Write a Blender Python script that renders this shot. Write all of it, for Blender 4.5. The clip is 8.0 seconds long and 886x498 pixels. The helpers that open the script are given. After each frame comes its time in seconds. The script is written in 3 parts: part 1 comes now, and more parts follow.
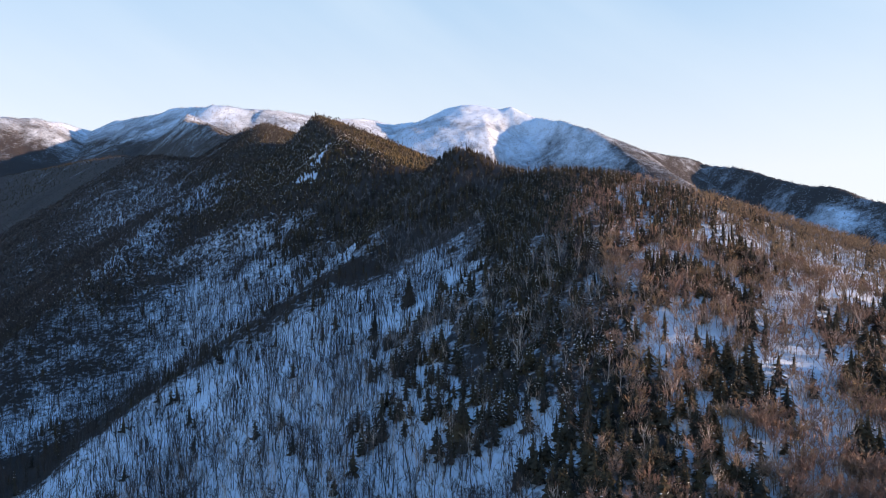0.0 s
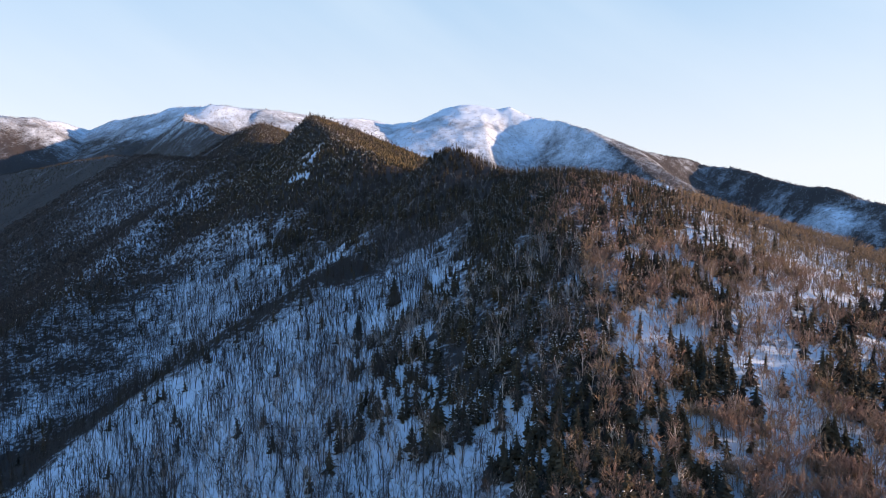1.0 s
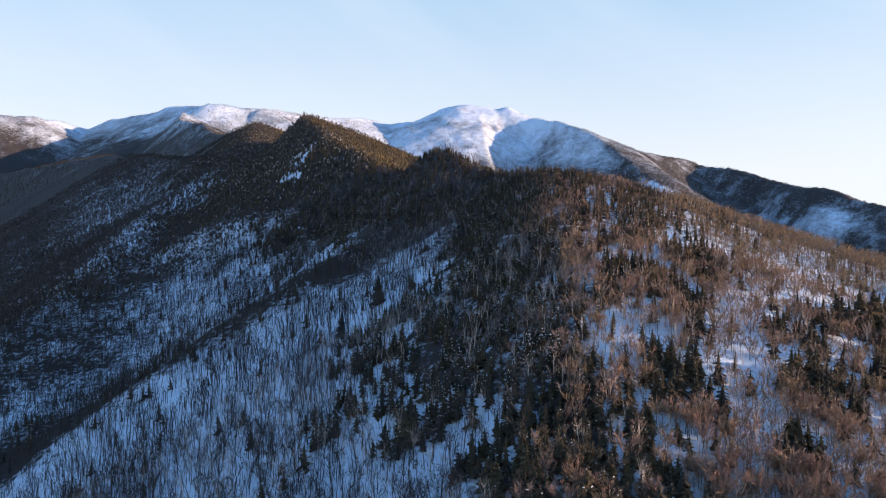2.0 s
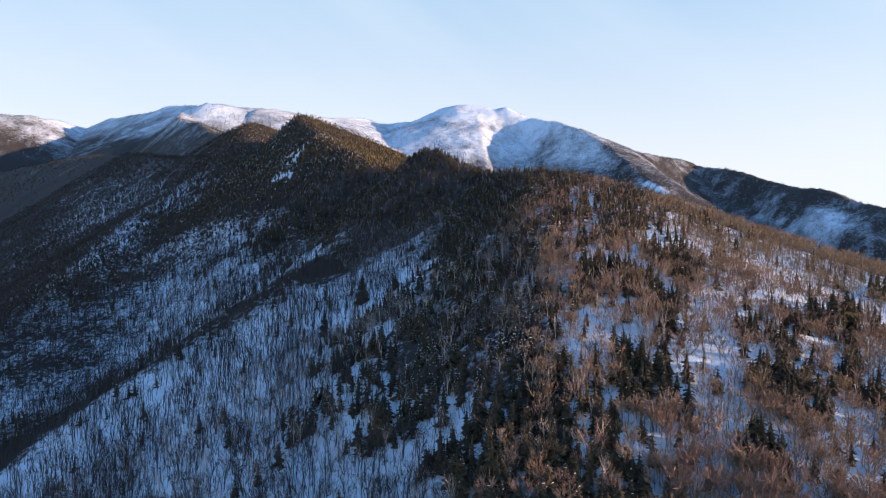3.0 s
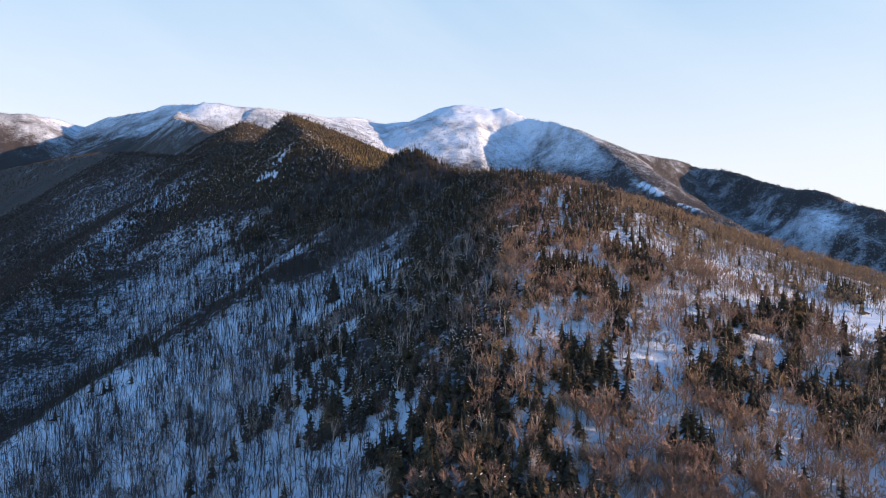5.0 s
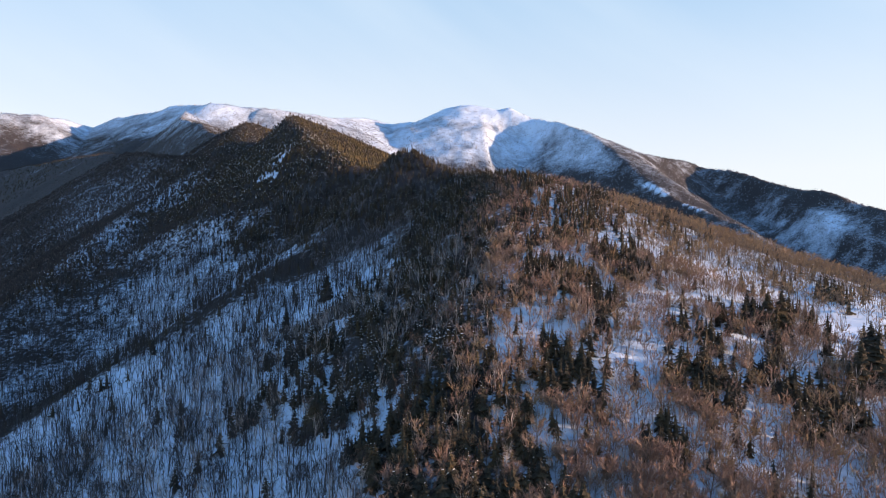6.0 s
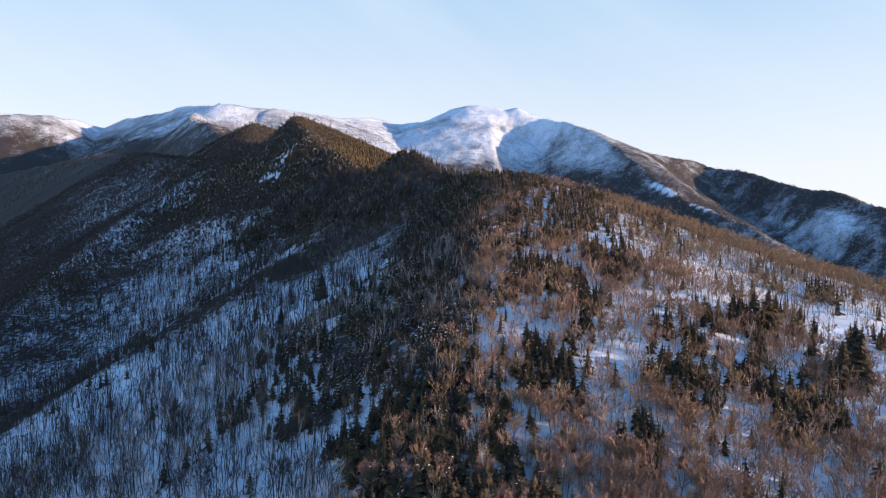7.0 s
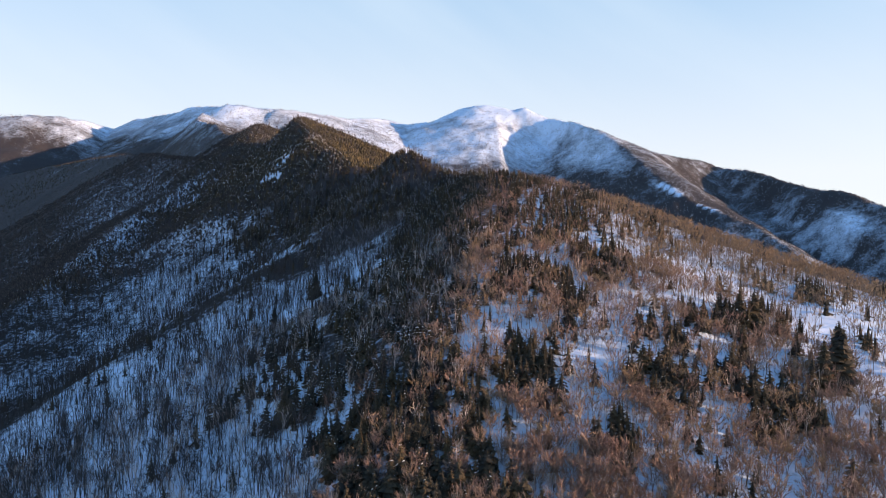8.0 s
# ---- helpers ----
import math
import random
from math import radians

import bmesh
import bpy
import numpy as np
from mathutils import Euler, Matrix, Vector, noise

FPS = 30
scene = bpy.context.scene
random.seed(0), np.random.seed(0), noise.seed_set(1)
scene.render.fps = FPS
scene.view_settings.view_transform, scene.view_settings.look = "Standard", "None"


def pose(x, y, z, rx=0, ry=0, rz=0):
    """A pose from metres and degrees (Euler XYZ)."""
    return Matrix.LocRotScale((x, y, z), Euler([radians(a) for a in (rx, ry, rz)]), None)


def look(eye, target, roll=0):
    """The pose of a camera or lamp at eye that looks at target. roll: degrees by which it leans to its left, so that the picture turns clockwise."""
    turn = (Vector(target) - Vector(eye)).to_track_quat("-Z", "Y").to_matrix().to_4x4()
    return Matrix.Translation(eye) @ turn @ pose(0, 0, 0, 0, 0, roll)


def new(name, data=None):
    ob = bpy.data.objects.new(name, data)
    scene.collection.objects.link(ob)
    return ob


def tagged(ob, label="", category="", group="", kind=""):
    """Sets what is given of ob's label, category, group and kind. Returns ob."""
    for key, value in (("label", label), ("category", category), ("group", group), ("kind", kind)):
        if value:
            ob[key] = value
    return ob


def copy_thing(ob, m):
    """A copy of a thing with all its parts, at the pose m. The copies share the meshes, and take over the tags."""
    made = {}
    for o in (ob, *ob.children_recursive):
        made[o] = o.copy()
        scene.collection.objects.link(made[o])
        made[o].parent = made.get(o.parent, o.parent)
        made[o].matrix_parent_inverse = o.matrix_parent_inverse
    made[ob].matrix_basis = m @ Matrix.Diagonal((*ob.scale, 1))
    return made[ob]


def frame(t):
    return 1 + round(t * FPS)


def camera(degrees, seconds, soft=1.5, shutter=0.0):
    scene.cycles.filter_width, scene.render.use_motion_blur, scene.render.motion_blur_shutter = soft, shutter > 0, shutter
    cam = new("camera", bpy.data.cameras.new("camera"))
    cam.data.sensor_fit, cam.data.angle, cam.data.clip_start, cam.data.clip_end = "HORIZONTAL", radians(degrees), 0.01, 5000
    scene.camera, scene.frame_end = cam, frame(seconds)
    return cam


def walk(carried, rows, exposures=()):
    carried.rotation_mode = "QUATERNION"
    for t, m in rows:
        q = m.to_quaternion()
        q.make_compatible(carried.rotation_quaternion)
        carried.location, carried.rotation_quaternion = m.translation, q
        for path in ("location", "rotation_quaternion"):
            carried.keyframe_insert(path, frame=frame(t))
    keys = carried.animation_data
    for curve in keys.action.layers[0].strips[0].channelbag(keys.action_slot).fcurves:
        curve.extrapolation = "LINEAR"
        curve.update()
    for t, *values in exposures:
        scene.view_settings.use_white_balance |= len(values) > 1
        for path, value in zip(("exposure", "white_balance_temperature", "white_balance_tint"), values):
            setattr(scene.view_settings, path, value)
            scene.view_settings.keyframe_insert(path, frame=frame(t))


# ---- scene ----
cam = camera(71.3, 8.0, soft=1.0)
METRES, EYE, TILT, LEAN, TURN = 80.0, 200.0, -1.0, 0.0, 0.0
ROWS = [
    (0.0, 0.0, 0.0, 0.0, 0.0, 0.0, -0.0),
    (0.5, 0.0532, -0.0107, 0.0002, -0.01, -0.01, -0.05),
    (1.0, 0.11, -0.023, 0.0005, -0.0, -0.02, -0.1),
    (1.5, 0.1686, -0.0376, -0.0003, -0.01, -0.03, -0.17),
    (3.0, 0.352, -0.0865, -0.0008, -0.03, -0.05, -0.37),
    (3.5, 0.4111, -0.1039, -0.0011, -0.04, -0.06, -0.44),
    (4.0, 0.4697, -0.1221, -0.0018, -0.05, -0.06, -0.51),
    (4.5, 0.5288, -0.1412, -0.0019, -0.06, -0.06, -0.55),
    (5.0, 0.5875, -0.1614, -0.0029, 0.04, -0.06, -0.6),
    (6.5, 0.7702, -0.2229, -0.0028, 1.18, -0.05, -0.76),
    (7.0, 0.8318, -0.2428, -0.0024, 1.6, -0.06, -0.8),
    (7.5, 0.8964, -0.2599, -0.0027, 2.04, -0.06, -0.83),
    (8.0, 0.9608, -0.2736, -0.0025, 2.44, -0.07, -0.87),
]
walk(cam, [(t, pose(0, 0, EYE, TILT, LEAN, TURN) @ pose(METRES * x, METRES * y, METRES * z, 90 + pitch, roll, yaw)) for t, x, y, z, yaw, pitch, roll in ROWS], exposures=[(0.0, 1.0, 6250, 14), (8.0, 1.0, 6250, 14)])

# ---------------------------------------------------------------- world, sun
SUN_AZ, SUN_EL = 96.0, 10.0          # degrees clockwise from +y, and above the horizon
to_sun = Vector((math.sin(radians(SUN_AZ)) * math.cos(radians(SUN_EL)), math.cos(radians(SUN_AZ)) * math.cos(radians(SUN_EL)), math.sin(radians(SUN_EL))))
world = bpy.data.worlds.new("winter_sky")
scene.world = world
world.use_nodes = True
wn, wl = world.node_tree.nodes, world.node_tree.links
sky = wn.new("ShaderNodeTexSky")
sky.sky_type, sky.sun_disc = "NISHITA", False
sky.sun_elevation, sky.sun_rotation = radians(SUN_EL), radians(SUN_AZ)
sky.altitude, sky.air_density, sky.dust_density, sky.ozone_density = 600, 1.0, 0.5, 3.0
# thin winter haze, white low over the horizon and pale blue higher up, with faint streaks of cirrus
way = wn.new("ShaderNodeTexCoord")
apart = wn.new("ShaderNodeSeparateXYZ")
wl.new(way.outputs["Generated"], apart.inputs[0])
lift = wn.new("ShaderNodeMapRange")
lift.interpolation_type = "SMOOTHSTEP"
for name, value in (("From Min", 0.05), ("From Max", 0.95), ("To Min", 0.86), ("To Max", 0.45)):
    lift.inputs[name].default_value = value
wl.new(apart.outputs["Z"], lift.inputs["Value"])
tone = wn.new("ShaderNodeValToRGB")
tone.color_ramp.elements[0].position, tone.color_ramp.elements[0].color = 0.10, (0.945, 0.965, 0.95, 1)
tone.color_ramp.elements[1].position, tone.color_ramp.elements[1].color = 0.42, (0.49, 0.755, 0.975, 1)
zenith = tone.color_ramp.elements.new(0.62)
zenith.color = (0.07, 0.42, 1.0, 1)
wl.new(apart.outputs["Z"], tone.inputs[0])
glow = wn.new("ShaderNodeMix")
glow.data_type, glow.blend_type = "RGBA", "MULTIPLY"
glow.inputs[0].default_value, glow.inputs[7].default_value = 1.0, (5.45, 5.45, 5.45, 1)
wl.new(tone.outputs[0], glow.inputs[6])
streak = wn.new("ShaderNodeMapping")
streak.vector_type = "TEXTURE"
streak.inputs["Scale"].default_value, streak.inputs["Rotation"].default_value = (0.9, 1.0, 0.16), (0.0, radians(30), 0.0)
wl.new(way.outputs["Generated"], streak.inputs["Vector"])
cirrus = wn.new("ShaderNodeTexNoise")
cirrus.inputs["Scale"].default_value, cirrus.inputs["Detail"].default_value, cirrus.inputs["Roughness"].default_value = 1.3, 6.0, 0.42
wl.new(streak.outputs[0], cirrus.inputs["Vector"])
wisp = wn.new("ShaderNodeMapRange")
for name, value in (("From Min", 0.42), ("From Max", 0.75), ("To Min", 0.0), ("To Max", 0.34)):
    wisp.inputs[name].default_value = value
wl.new(cirrus.outputs["Fac"], wisp.inputs["Value"])
hazy = wn.new("ShaderNodeMix")
hazy.data_type = "RGBA"
wl.new(lift.outputs[0], hazy.inputs[0])
wl.new(sky.outputs[0], hazy.inputs[6])
wl.new(glow.outputs[2], hazy.inputs[7])
veiled = wn.new("ShaderNodeMix")
veiled.data_type = "RGBA"
veiled.inputs[7].default_value = (4.75, 5.2, 5.25, 1)
wl.new(wisp.outputs[0], veiled.inputs[0])
wl.new(hazy.outputs[2], veiled.inputs[6])
wl.new(veiled.outputs[2], wn["Background"].inputs[0])
wn["Background"].inputs[1].default_value = 0.096
sun = new("sun", bpy.data.lights.new("sun", "SUN"))
sun.data.energy, sun.data.angle, sun.data.color = 5.0, radians(0.6), (1.0, 0.64, 0.40)
sun.matrix_world = look(to_sun * 500, (0, 0, 0))


# ---------------------------------------------------------------- materials
def material(name, base, rough, second=None, scale=0.15, third=None, fine=2.5, bump=0.0, bump_scale=3.0):
    """Two tones blended by broad patches, a third by fine grain, with an optional relief."""
    m = bpy.data.materials.new(name)
    m.use_nodes = True
    n, l = m.node_tree.nodes, m.node_tree.links
    b = n["Principled BSDF"]
    b.inputs["Roughness"].default_value = rough
    b.inputs["Specular IOR Level"].default_value = 0.25
    geo = n.new("ShaderNodeNewGeometry")

    def grain(s, lo, hi, detail=3.0):
        t = n.new("ShaderNodeTexNoise")
        t.inputs["Scale"].default_value, t.inputs["Detail"].default_value = s, detail
        l.new(geo.outputs["Position"], t.inputs["Vector"])
        r = n.new("ShaderNodeMapRange")
        r.inputs["From Min"].default_value, r.inputs["From Max"].default_value = lo, hi
        l.new(t.outputs["Fac"], r.inputs["Value"])
        return r.outputs["Result"], t.outputs["Fac"]

    def mix(fac, a, c):
        x = n.new("ShaderNodeMix")
        x.data_type = "RGBA"
        l.new(fac, x.inputs[0])
        if isinstance(a, tuple):
            x.inputs[6].default_value = (*a, 1)
        else:
            l.new(a, x.inputs[6])
        x.inputs[7].default_value = (*c, 1)
        return x.outputs[2]

    colour = mix(grain(scale, 0.35, 0.65)[0], base, second or base)
    if third:
        colour = mix(grain(fine, 0.5, 0.75)[0], colour, third)
    l.new(colour, b.inputs["Base Color"])
    if bump:
        bp = n.new("ShaderNodeBump")
        bp.inputs["Strength"].default_value, bp.inputs["Distance"].default_value = bump, 0.5
        l.new(grain(bump_scale, 0, 1, 4.0)[1], bp.inputs["Height"])
        l.new(bp.outputs[0], b.inputs["Normal"])
    return m


BARK = material("grey_brown_bark", (0.12, 0.10, 0.086), 0.9, (0.19, 0.16, 0.137), 0.12, (0.06, 0.05, 0.045), 6.0)
# the same bark with the shade of the unlit slopes put into its colour
BARK_SHADE = material("shade_toned_bark", (0.045, 0.040, 0.038), 0.9, (0.075, 0.066, 0.06), 0.12, (0.03, 0.027, 0.026), 6.0)
TWIG = material("bare_twigs", (0.265, 0.175, 0.14), 0.85, (0.30, 0.205, 0.15), 0.1, (0.085, 0.055, 0.047), 1.2)
TWIG_PALE = material("pale_bare_twigs", (0.30, 0.225, 0.18), 0.85, (0.36, 0.255, 0.18), 0.1, (0.11, 0.075, 0.06), 1.2)
# twigs darkened as in shade, for the flank, the valley and far woods
TWIG_SHADE = material("shade_toned_bare_twigs", (0.044, 0.040, 0.040), 0.85, (0.070, 0.060, 0.057), 0.02, (0.03, 0.028, 0.029), 0.8)
BIRCH = material("pale_birch_bark", (0.68, 0.60, 0.52), 0.8, (0.55, 0.46, 0.40), 0.3, (0.2, 0.16, 0.13), 5.0)
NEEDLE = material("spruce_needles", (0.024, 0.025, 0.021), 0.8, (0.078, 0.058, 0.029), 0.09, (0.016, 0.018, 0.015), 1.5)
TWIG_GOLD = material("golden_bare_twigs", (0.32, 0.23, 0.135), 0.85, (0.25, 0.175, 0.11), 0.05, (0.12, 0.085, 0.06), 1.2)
# spruce needles again, with the low sunlight put into a brighter olive tone
NEEDLE_LIT = material("sunlit_spruce_needles", (0.042, 0.040, 0.027), 0.8, (0.12, 0.09, 0.04), 0.05, (0.03, 0.028, 0.02), 0.5)
TWIG_RIME = material("rimed_bare_twigs", (0.30, 0.31, 0.33), 0.85, (0.15, 0.15, 0.155), 0.05, (0.07, 0.066, 0.066), 0.9)
# rime on the high woods; also the pale of distance haze at the right
FROST_HAZE = material("frosted_and_hazed_boughs", (0.17, 0.175, 0.19), 0.8, (0.42, 0.43, 0.46), 0.02, (0.08, 0.08, 0.085), 0.2)
SNOW_CLUMP = material("snow_on_boughs", (0.88, 0.90, 0.93), 0.7, (0.8, 0.82, 0.86), 0.5)
ROCK = material("snowy_cliff_rock", (0.16, 0.15, 0.145), 0.85, (0.75, 0.77, 0.8), 0.12, (0.1, 0.09, 0.085), 0.6, 0.6, 0.8)


def ground_material():
    """Snow with leaf litter, brush and saplings showing through; how much is the 'brush' attribute of the sheet."""
    m = bpy.data.materials.new("snow_and_brush")
    m.use_nodes = True
    n, l = m.node_tree.nodes, m.node_tree.links
    b = n["Principled BSDF"]
    b.inputs["Roughness"].default_value, b.inputs["Specular IOR Level"].default_value = 0.75, 0.2
    geo = n.new("ShaderNodeNewGeometry")

    def noise_node(s, detail, stretch=None):
        t = n.new("ShaderNodeTexNoise")
        t.inputs["Scale"].default_value, t.inputs["Detail"].default_value = s, detail
        if stretch:
            mp = n.new("ShaderNodeMapping")
            mp.inputs["Scale"].default_value = stretch
            l.new(geo.outputs["Position"], mp.inputs["Vector"])
            l.new(mp.outputs[0], t.inputs["Vector"])
        else:
            l.new(geo.outputs["Position"], t.inputs["Vector"])
        return t.outputs["Fac"]

    def math_node(op, a, c):
        x = n.new("ShaderNodeMath")
        x.operation = op
        for i, v in enumerate((a, c)):
            if isinstance(v, (int, float)):
                x.inputs[i].default_value = v
            else:
                l.new(v, x.inputs[i])
        return x.outputs[0]

    def mix(fac, a, c):
        x = n.new("ShaderNodeMix")
        x.data_type = "RGBA"
        l.new(fac, x.inputs[0])
        for i, v in ((6, a), (7, c)):
            if isinstance(v, tuple):
                x.inputs[i].default_value = (*v, 1)
            else:
                l.new(v, x.inputs[i])
        return x.outputs[2]

    att = n.new("ShaderNodeAttribute")
    att.attribute_name = "brush"
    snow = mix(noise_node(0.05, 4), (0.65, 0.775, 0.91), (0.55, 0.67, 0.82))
    litter = mix(noise_node(0.02, 5), (0.050, 0.043, 0.041), (0.032, 0.031, 0.033))
    # brush shows where a patchy noise is under the local share
    patch = math_node("ADD", math_node("MULTIPLY", noise_node(0.35, 6), 0.45), math_node("ADD", math_node("MULTIPLY", noise_node(0.11, 4), 0.3), math_node("MULTIPLY", noise_node(0.03, 5), 0.25)))
    edge = n.new("ShaderNodeMapRange")
    # less contrast on far land: distance haze put into the ground colour
    crisp = n.new("ShaderNodeAttribute")
    crisp.attribute_name = "crisp"
    l.new(math_node("MULTIPLY", math_node("SUBTRACT", att.outputs["Fac"], patch), crisp.outputs["Fac"]), edge.inputs["Value"])
    edge.inputs["From Min"].default_value, edge.inputs["From Max"].default_value = -0.06, 0.08
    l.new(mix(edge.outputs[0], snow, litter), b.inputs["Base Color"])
    bp = n.new("ShaderNodeBump")
    bp.inputs["Strength"].default_value, bp.inputs["Distance"].default_value = 0.35, 0.6
    l.new(noise_node(0.5, 5), bp.inputs["Height"])
    l.new(bp.outputs[0], b.inputs["Normal"])
    return m


GROUND = ground_material()


# ---------------------------------------------------------------- the lie of the land
def lattice(ix, iy, seed):
    h = np.sin(ix * 127.1 + iy * 311.7 + seed * 74.7) * 43758.5453
    return h - np.floor(h)


def value_noise(x, y, seed):
    ix, iy = np.floor(x), np.floor(y)
    fx, fy = x - ix, y - iy
    fx, fy = fx * fx * (3 - 2 * fx), fy * fy * (3 - 2 * fy)
    a, b = lattice(ix, iy, seed), lattice(ix + 1, iy, seed)
    c, d = lattice(ix, iy + 1, seed), lattice(ix + 1, iy + 1, seed)
    return (a + (b - a) * fx) * (1 - fy) + (c + (d - c) * fx) * fy


def fbm(x, y, size, octaves, seed):
    """Noise from -1 to 1 whose broadest waves are about size metres."""
    out, amp, total = 0.0, 1.0, 0.0
    for i in range(octaves):
        out = out + amp * (value_noise(x / size * 2 ** i + 17.3 * i, y / size * 2 ** i - 9.1 * i, seed + i) * 2 - 1)
        total += amp
        amp *= 0.5
    return out / total


def soft(v, w):
    return w * np.logaddexp(0, v / w)


def low(a, b, k):
    return -k * np.logaddexp(-a / k, -b / k)


def high(a, b, k):
    return k * np.logaddexp(a / k, b / k)


def crest(x, y, pts, slope, power=1.0):
    """The roof-like land under a ridge line of (x, y, z) points."""
    best = np.full(np.shape(x), -1e4)
    for (ax, ay, az), (bx, by, bz) in zip(pts[:-1], pts[1:]):
        dx, dy = bx - ax, by - ay
        t = np.clip(((x - ax) * dx + (y - ay) * dy) / (dx * dx + dy * dy), 0, 1)
        d = np.hypot(x - ax - t * dx, y - ay - t * dy)
        best = np.maximum(best, az + t * (bz - az) - slope * d ** power)
    return best


LEFT_RANGE = [(-3000, 1700, 420), (-1950, 2050, 590), (-1650, 2300, 654), (-1590, 2400, 666), (-1627, 2600, 690), (-1630, 2950, 702), (-1497, 2850, 744), (-1294, 2700, 733), (-1051, 2530, 728), (-905, 2430, 722), (-720, 2500, 715)]
SHOULDER = [(-905, 2430, 720), (-720, 2500, 715), (-560, 2850, 748), (-370, 3300, 822)]
MAIN_RANGE = [(-370, 3300, 825), (-250, 3300, 800), (-150, 3250, 800), (20, 3200, 862), (105, 3200, 885), (230, 3200, 873), (290, 3180, 850), (350, 3180, 862), (440, 3150, 810), (530, 2950, 764), (612, 2600, 668),
              (700, 2500, 597), (854, 2550, 562), (1102, 2700, 530), (1224, 2450, 460), (1268, 2250, 404), (1306, 2050, 366), (1327, 1850, 303), (1390, 1600, 225), (1500, 1300, 120)]
COL = [(-332, 1166, 405), (-500, 1450, 440), (-780, 1900, 552), (-905, 2180, 628), (-985, 2400, 688), (-1051, 2530, 728)]
SPUR = [(612, 2600, 668), (665, 2400, 560), (690, 2200, 450), (740, 2010, 365), (830, 1800, 285), (900, 1600, 190)]
SIDE_RIB = [(-250, 3300, 800), (-150, 2950, 690), (-60, 2600, 560)]
RIB = [(230, 3200, 873), (270, 2950, 720), (300, 2650, 560), (310, 2300, 420)]


def bowls(x, y):
    """How deep the main mountain's bowls are cut on both sides of its spur."""
    spur = np.interp(y, (1600, 1800, 2010, 2200, 2400, 2600, 2950, 3150), (900, 830, 740, 690, 665, 612, 530, 440))
    west = 0.6 * np.clip(spur - x, 0, 220) * np.clip((3100 - y) / 150, 0, 1) * np.clip((x - 200) / 220, 0, 1)
    ridge = np.interp(x, (612, 700, 854, 1102, 1224, 1268), (2600, 2500, 2550, 2700, 2450, 2250))
    east = 0.38 * np.clip(ridge - y - 20, 0, 260) * np.clip((x - spur - 100) / 170, 0, 1) * np.clip((1200 - x) / 150, 0, 1)
    return west + east


def land(x, y, fine=True):
    """Height of the ground at plan places x, y (arrays)."""
    x, y = np.asarray(x, float), np.asarray(y, float)
    wx, wy = x + 14 * fbm(x, y, 120, 3, 3), y + 14 * fbm(x, y, 120, 3, 8)
    s = -0.56 * wx + 0.83 * wy
    # the long shaded flank, with ribs and gullies down the fall line
    s = s + 18 * fbm(x, y, 60, 3, 12)
    r = 0.83 * x + 0.56 * y
    ribs = 9 * np.exp(-((s - 430) / 34) ** 2) - 14 * np.exp(-((s - 510) / 36) ** 2) * np.clip((r - 170) / 70, 0, 1) + 17 * np.exp(-((s - 650) / 36) ** 2) + 6 * np.exp(-((s - 540) / 30) ** 2) + 5 * np.exp(-((s - 240) / 35) ** 2)
    knoll = 25 * np.exp(-((x - 12) ** 2 + (y - 560) ** 2) / 52 ** 2)
    flank = 54 + 0.476 * x + 0.32 * y + 0.28 * soft(y - 500, 30) + ribs + knoll
    # the sunlit near slope and the back of its hill
    u, v = np.clip((x - 140) / 100, -2, 4), np.clip((y - 260) / 100, -3, 4)
    slope = 169 - 11.5 * u + 41.8 * v - 2.8 * u * u - 4.9 * u * v - 1.9 * np.minimum(v, 2) ** 2
    back = 262 - 0.494 * (x - 18) - 0.309 * (y - 559) + 0.7 * knoll
    near = low(low(flank, slope, 5), back, 4)
    # the wooded peak behind, its companion, and the bare bowl beyond
    top = 386 + 0.6 * fbm(x, y, 60, 3, 77)
    face = top - 0.33 * (x + 186) + 0.215 * (y - 944)
    lee = low(top - 0.58 * (x + 186) - 0.165 * (y - 944), top + 2.4 * (x + 186) - 0.12 * (y - 944), 0.8)
    peak = low(low(flank + 9, face, 1.0), lee, 0.8) - 1.2 * soft(585 - y, 12)
    second = low(low(410 + 0.6 * (x + 332) + 0.55 * (y - 1166), 410 - 0.4 * (x + 332) + 0.3 * (y - 1166), 4), 410 + 0.1 * (x + 332) - 0.45 * (y - 1166), 4)
    far = np.maximum(np.maximum(crest(wx, wy, LEFT_RANGE, 0.6), crest(wx, wy, SHOULDER, 0.4) - 0.7 * np.maximum(0, -720 - x) - 0.35 * np.maximum(0, 2420 - y)), crest(wx, wy, MAIN_RANGE, 0.5) - bowls(x, y))
    far = np.maximum(far, np.maximum(crest(wx, wy, COL, 0.42) - 0.5 * np.maximum(0, np.interp(y, (1166, 1450, 1900, 2180, 2400, 2530), (-332, -500, -780, -905, -985, -1051)) - x), crest(wx, wy, SIDE_RIB, 0.5)))
    far = np.maximum(far, np.maximum(crest(wx, wy, SPUR, 0.62), crest(wx, wy, RIB, 0.6)))
    far = far + np.clip((y - 900) / 800, 0, 1) * (18 * fbm(x, y, 420, 4, 21) + 6 * fbm(x, y, 80, 3, 33))
    z = high(high(near, peak, 4), high(second, far, 12), 5)
    base = 25 + 40 * fbm(x, y, 900, 3, 40) + 0.03 * np.hypot(x, y)
    z = high(z, base, 12)
    if fine:
        calm = 1 - 0.75 * np.exp(-((x + 100) / 190) ** 2 - ((y - 850) / 170) ** 2)
        z = z + calm * (2.2 * fbm(x, y, 34, 3, 60) + 5 * fbm(x, y, 110, 2, 70))
    return z


CX, CY = 38.0, -11.0


def fall(x, y):
    """Plan distances up the fall line of the flank and along its contours."""
    return 0.83 * x + 0.56 * y, -0.56 * x + 0.83 * y


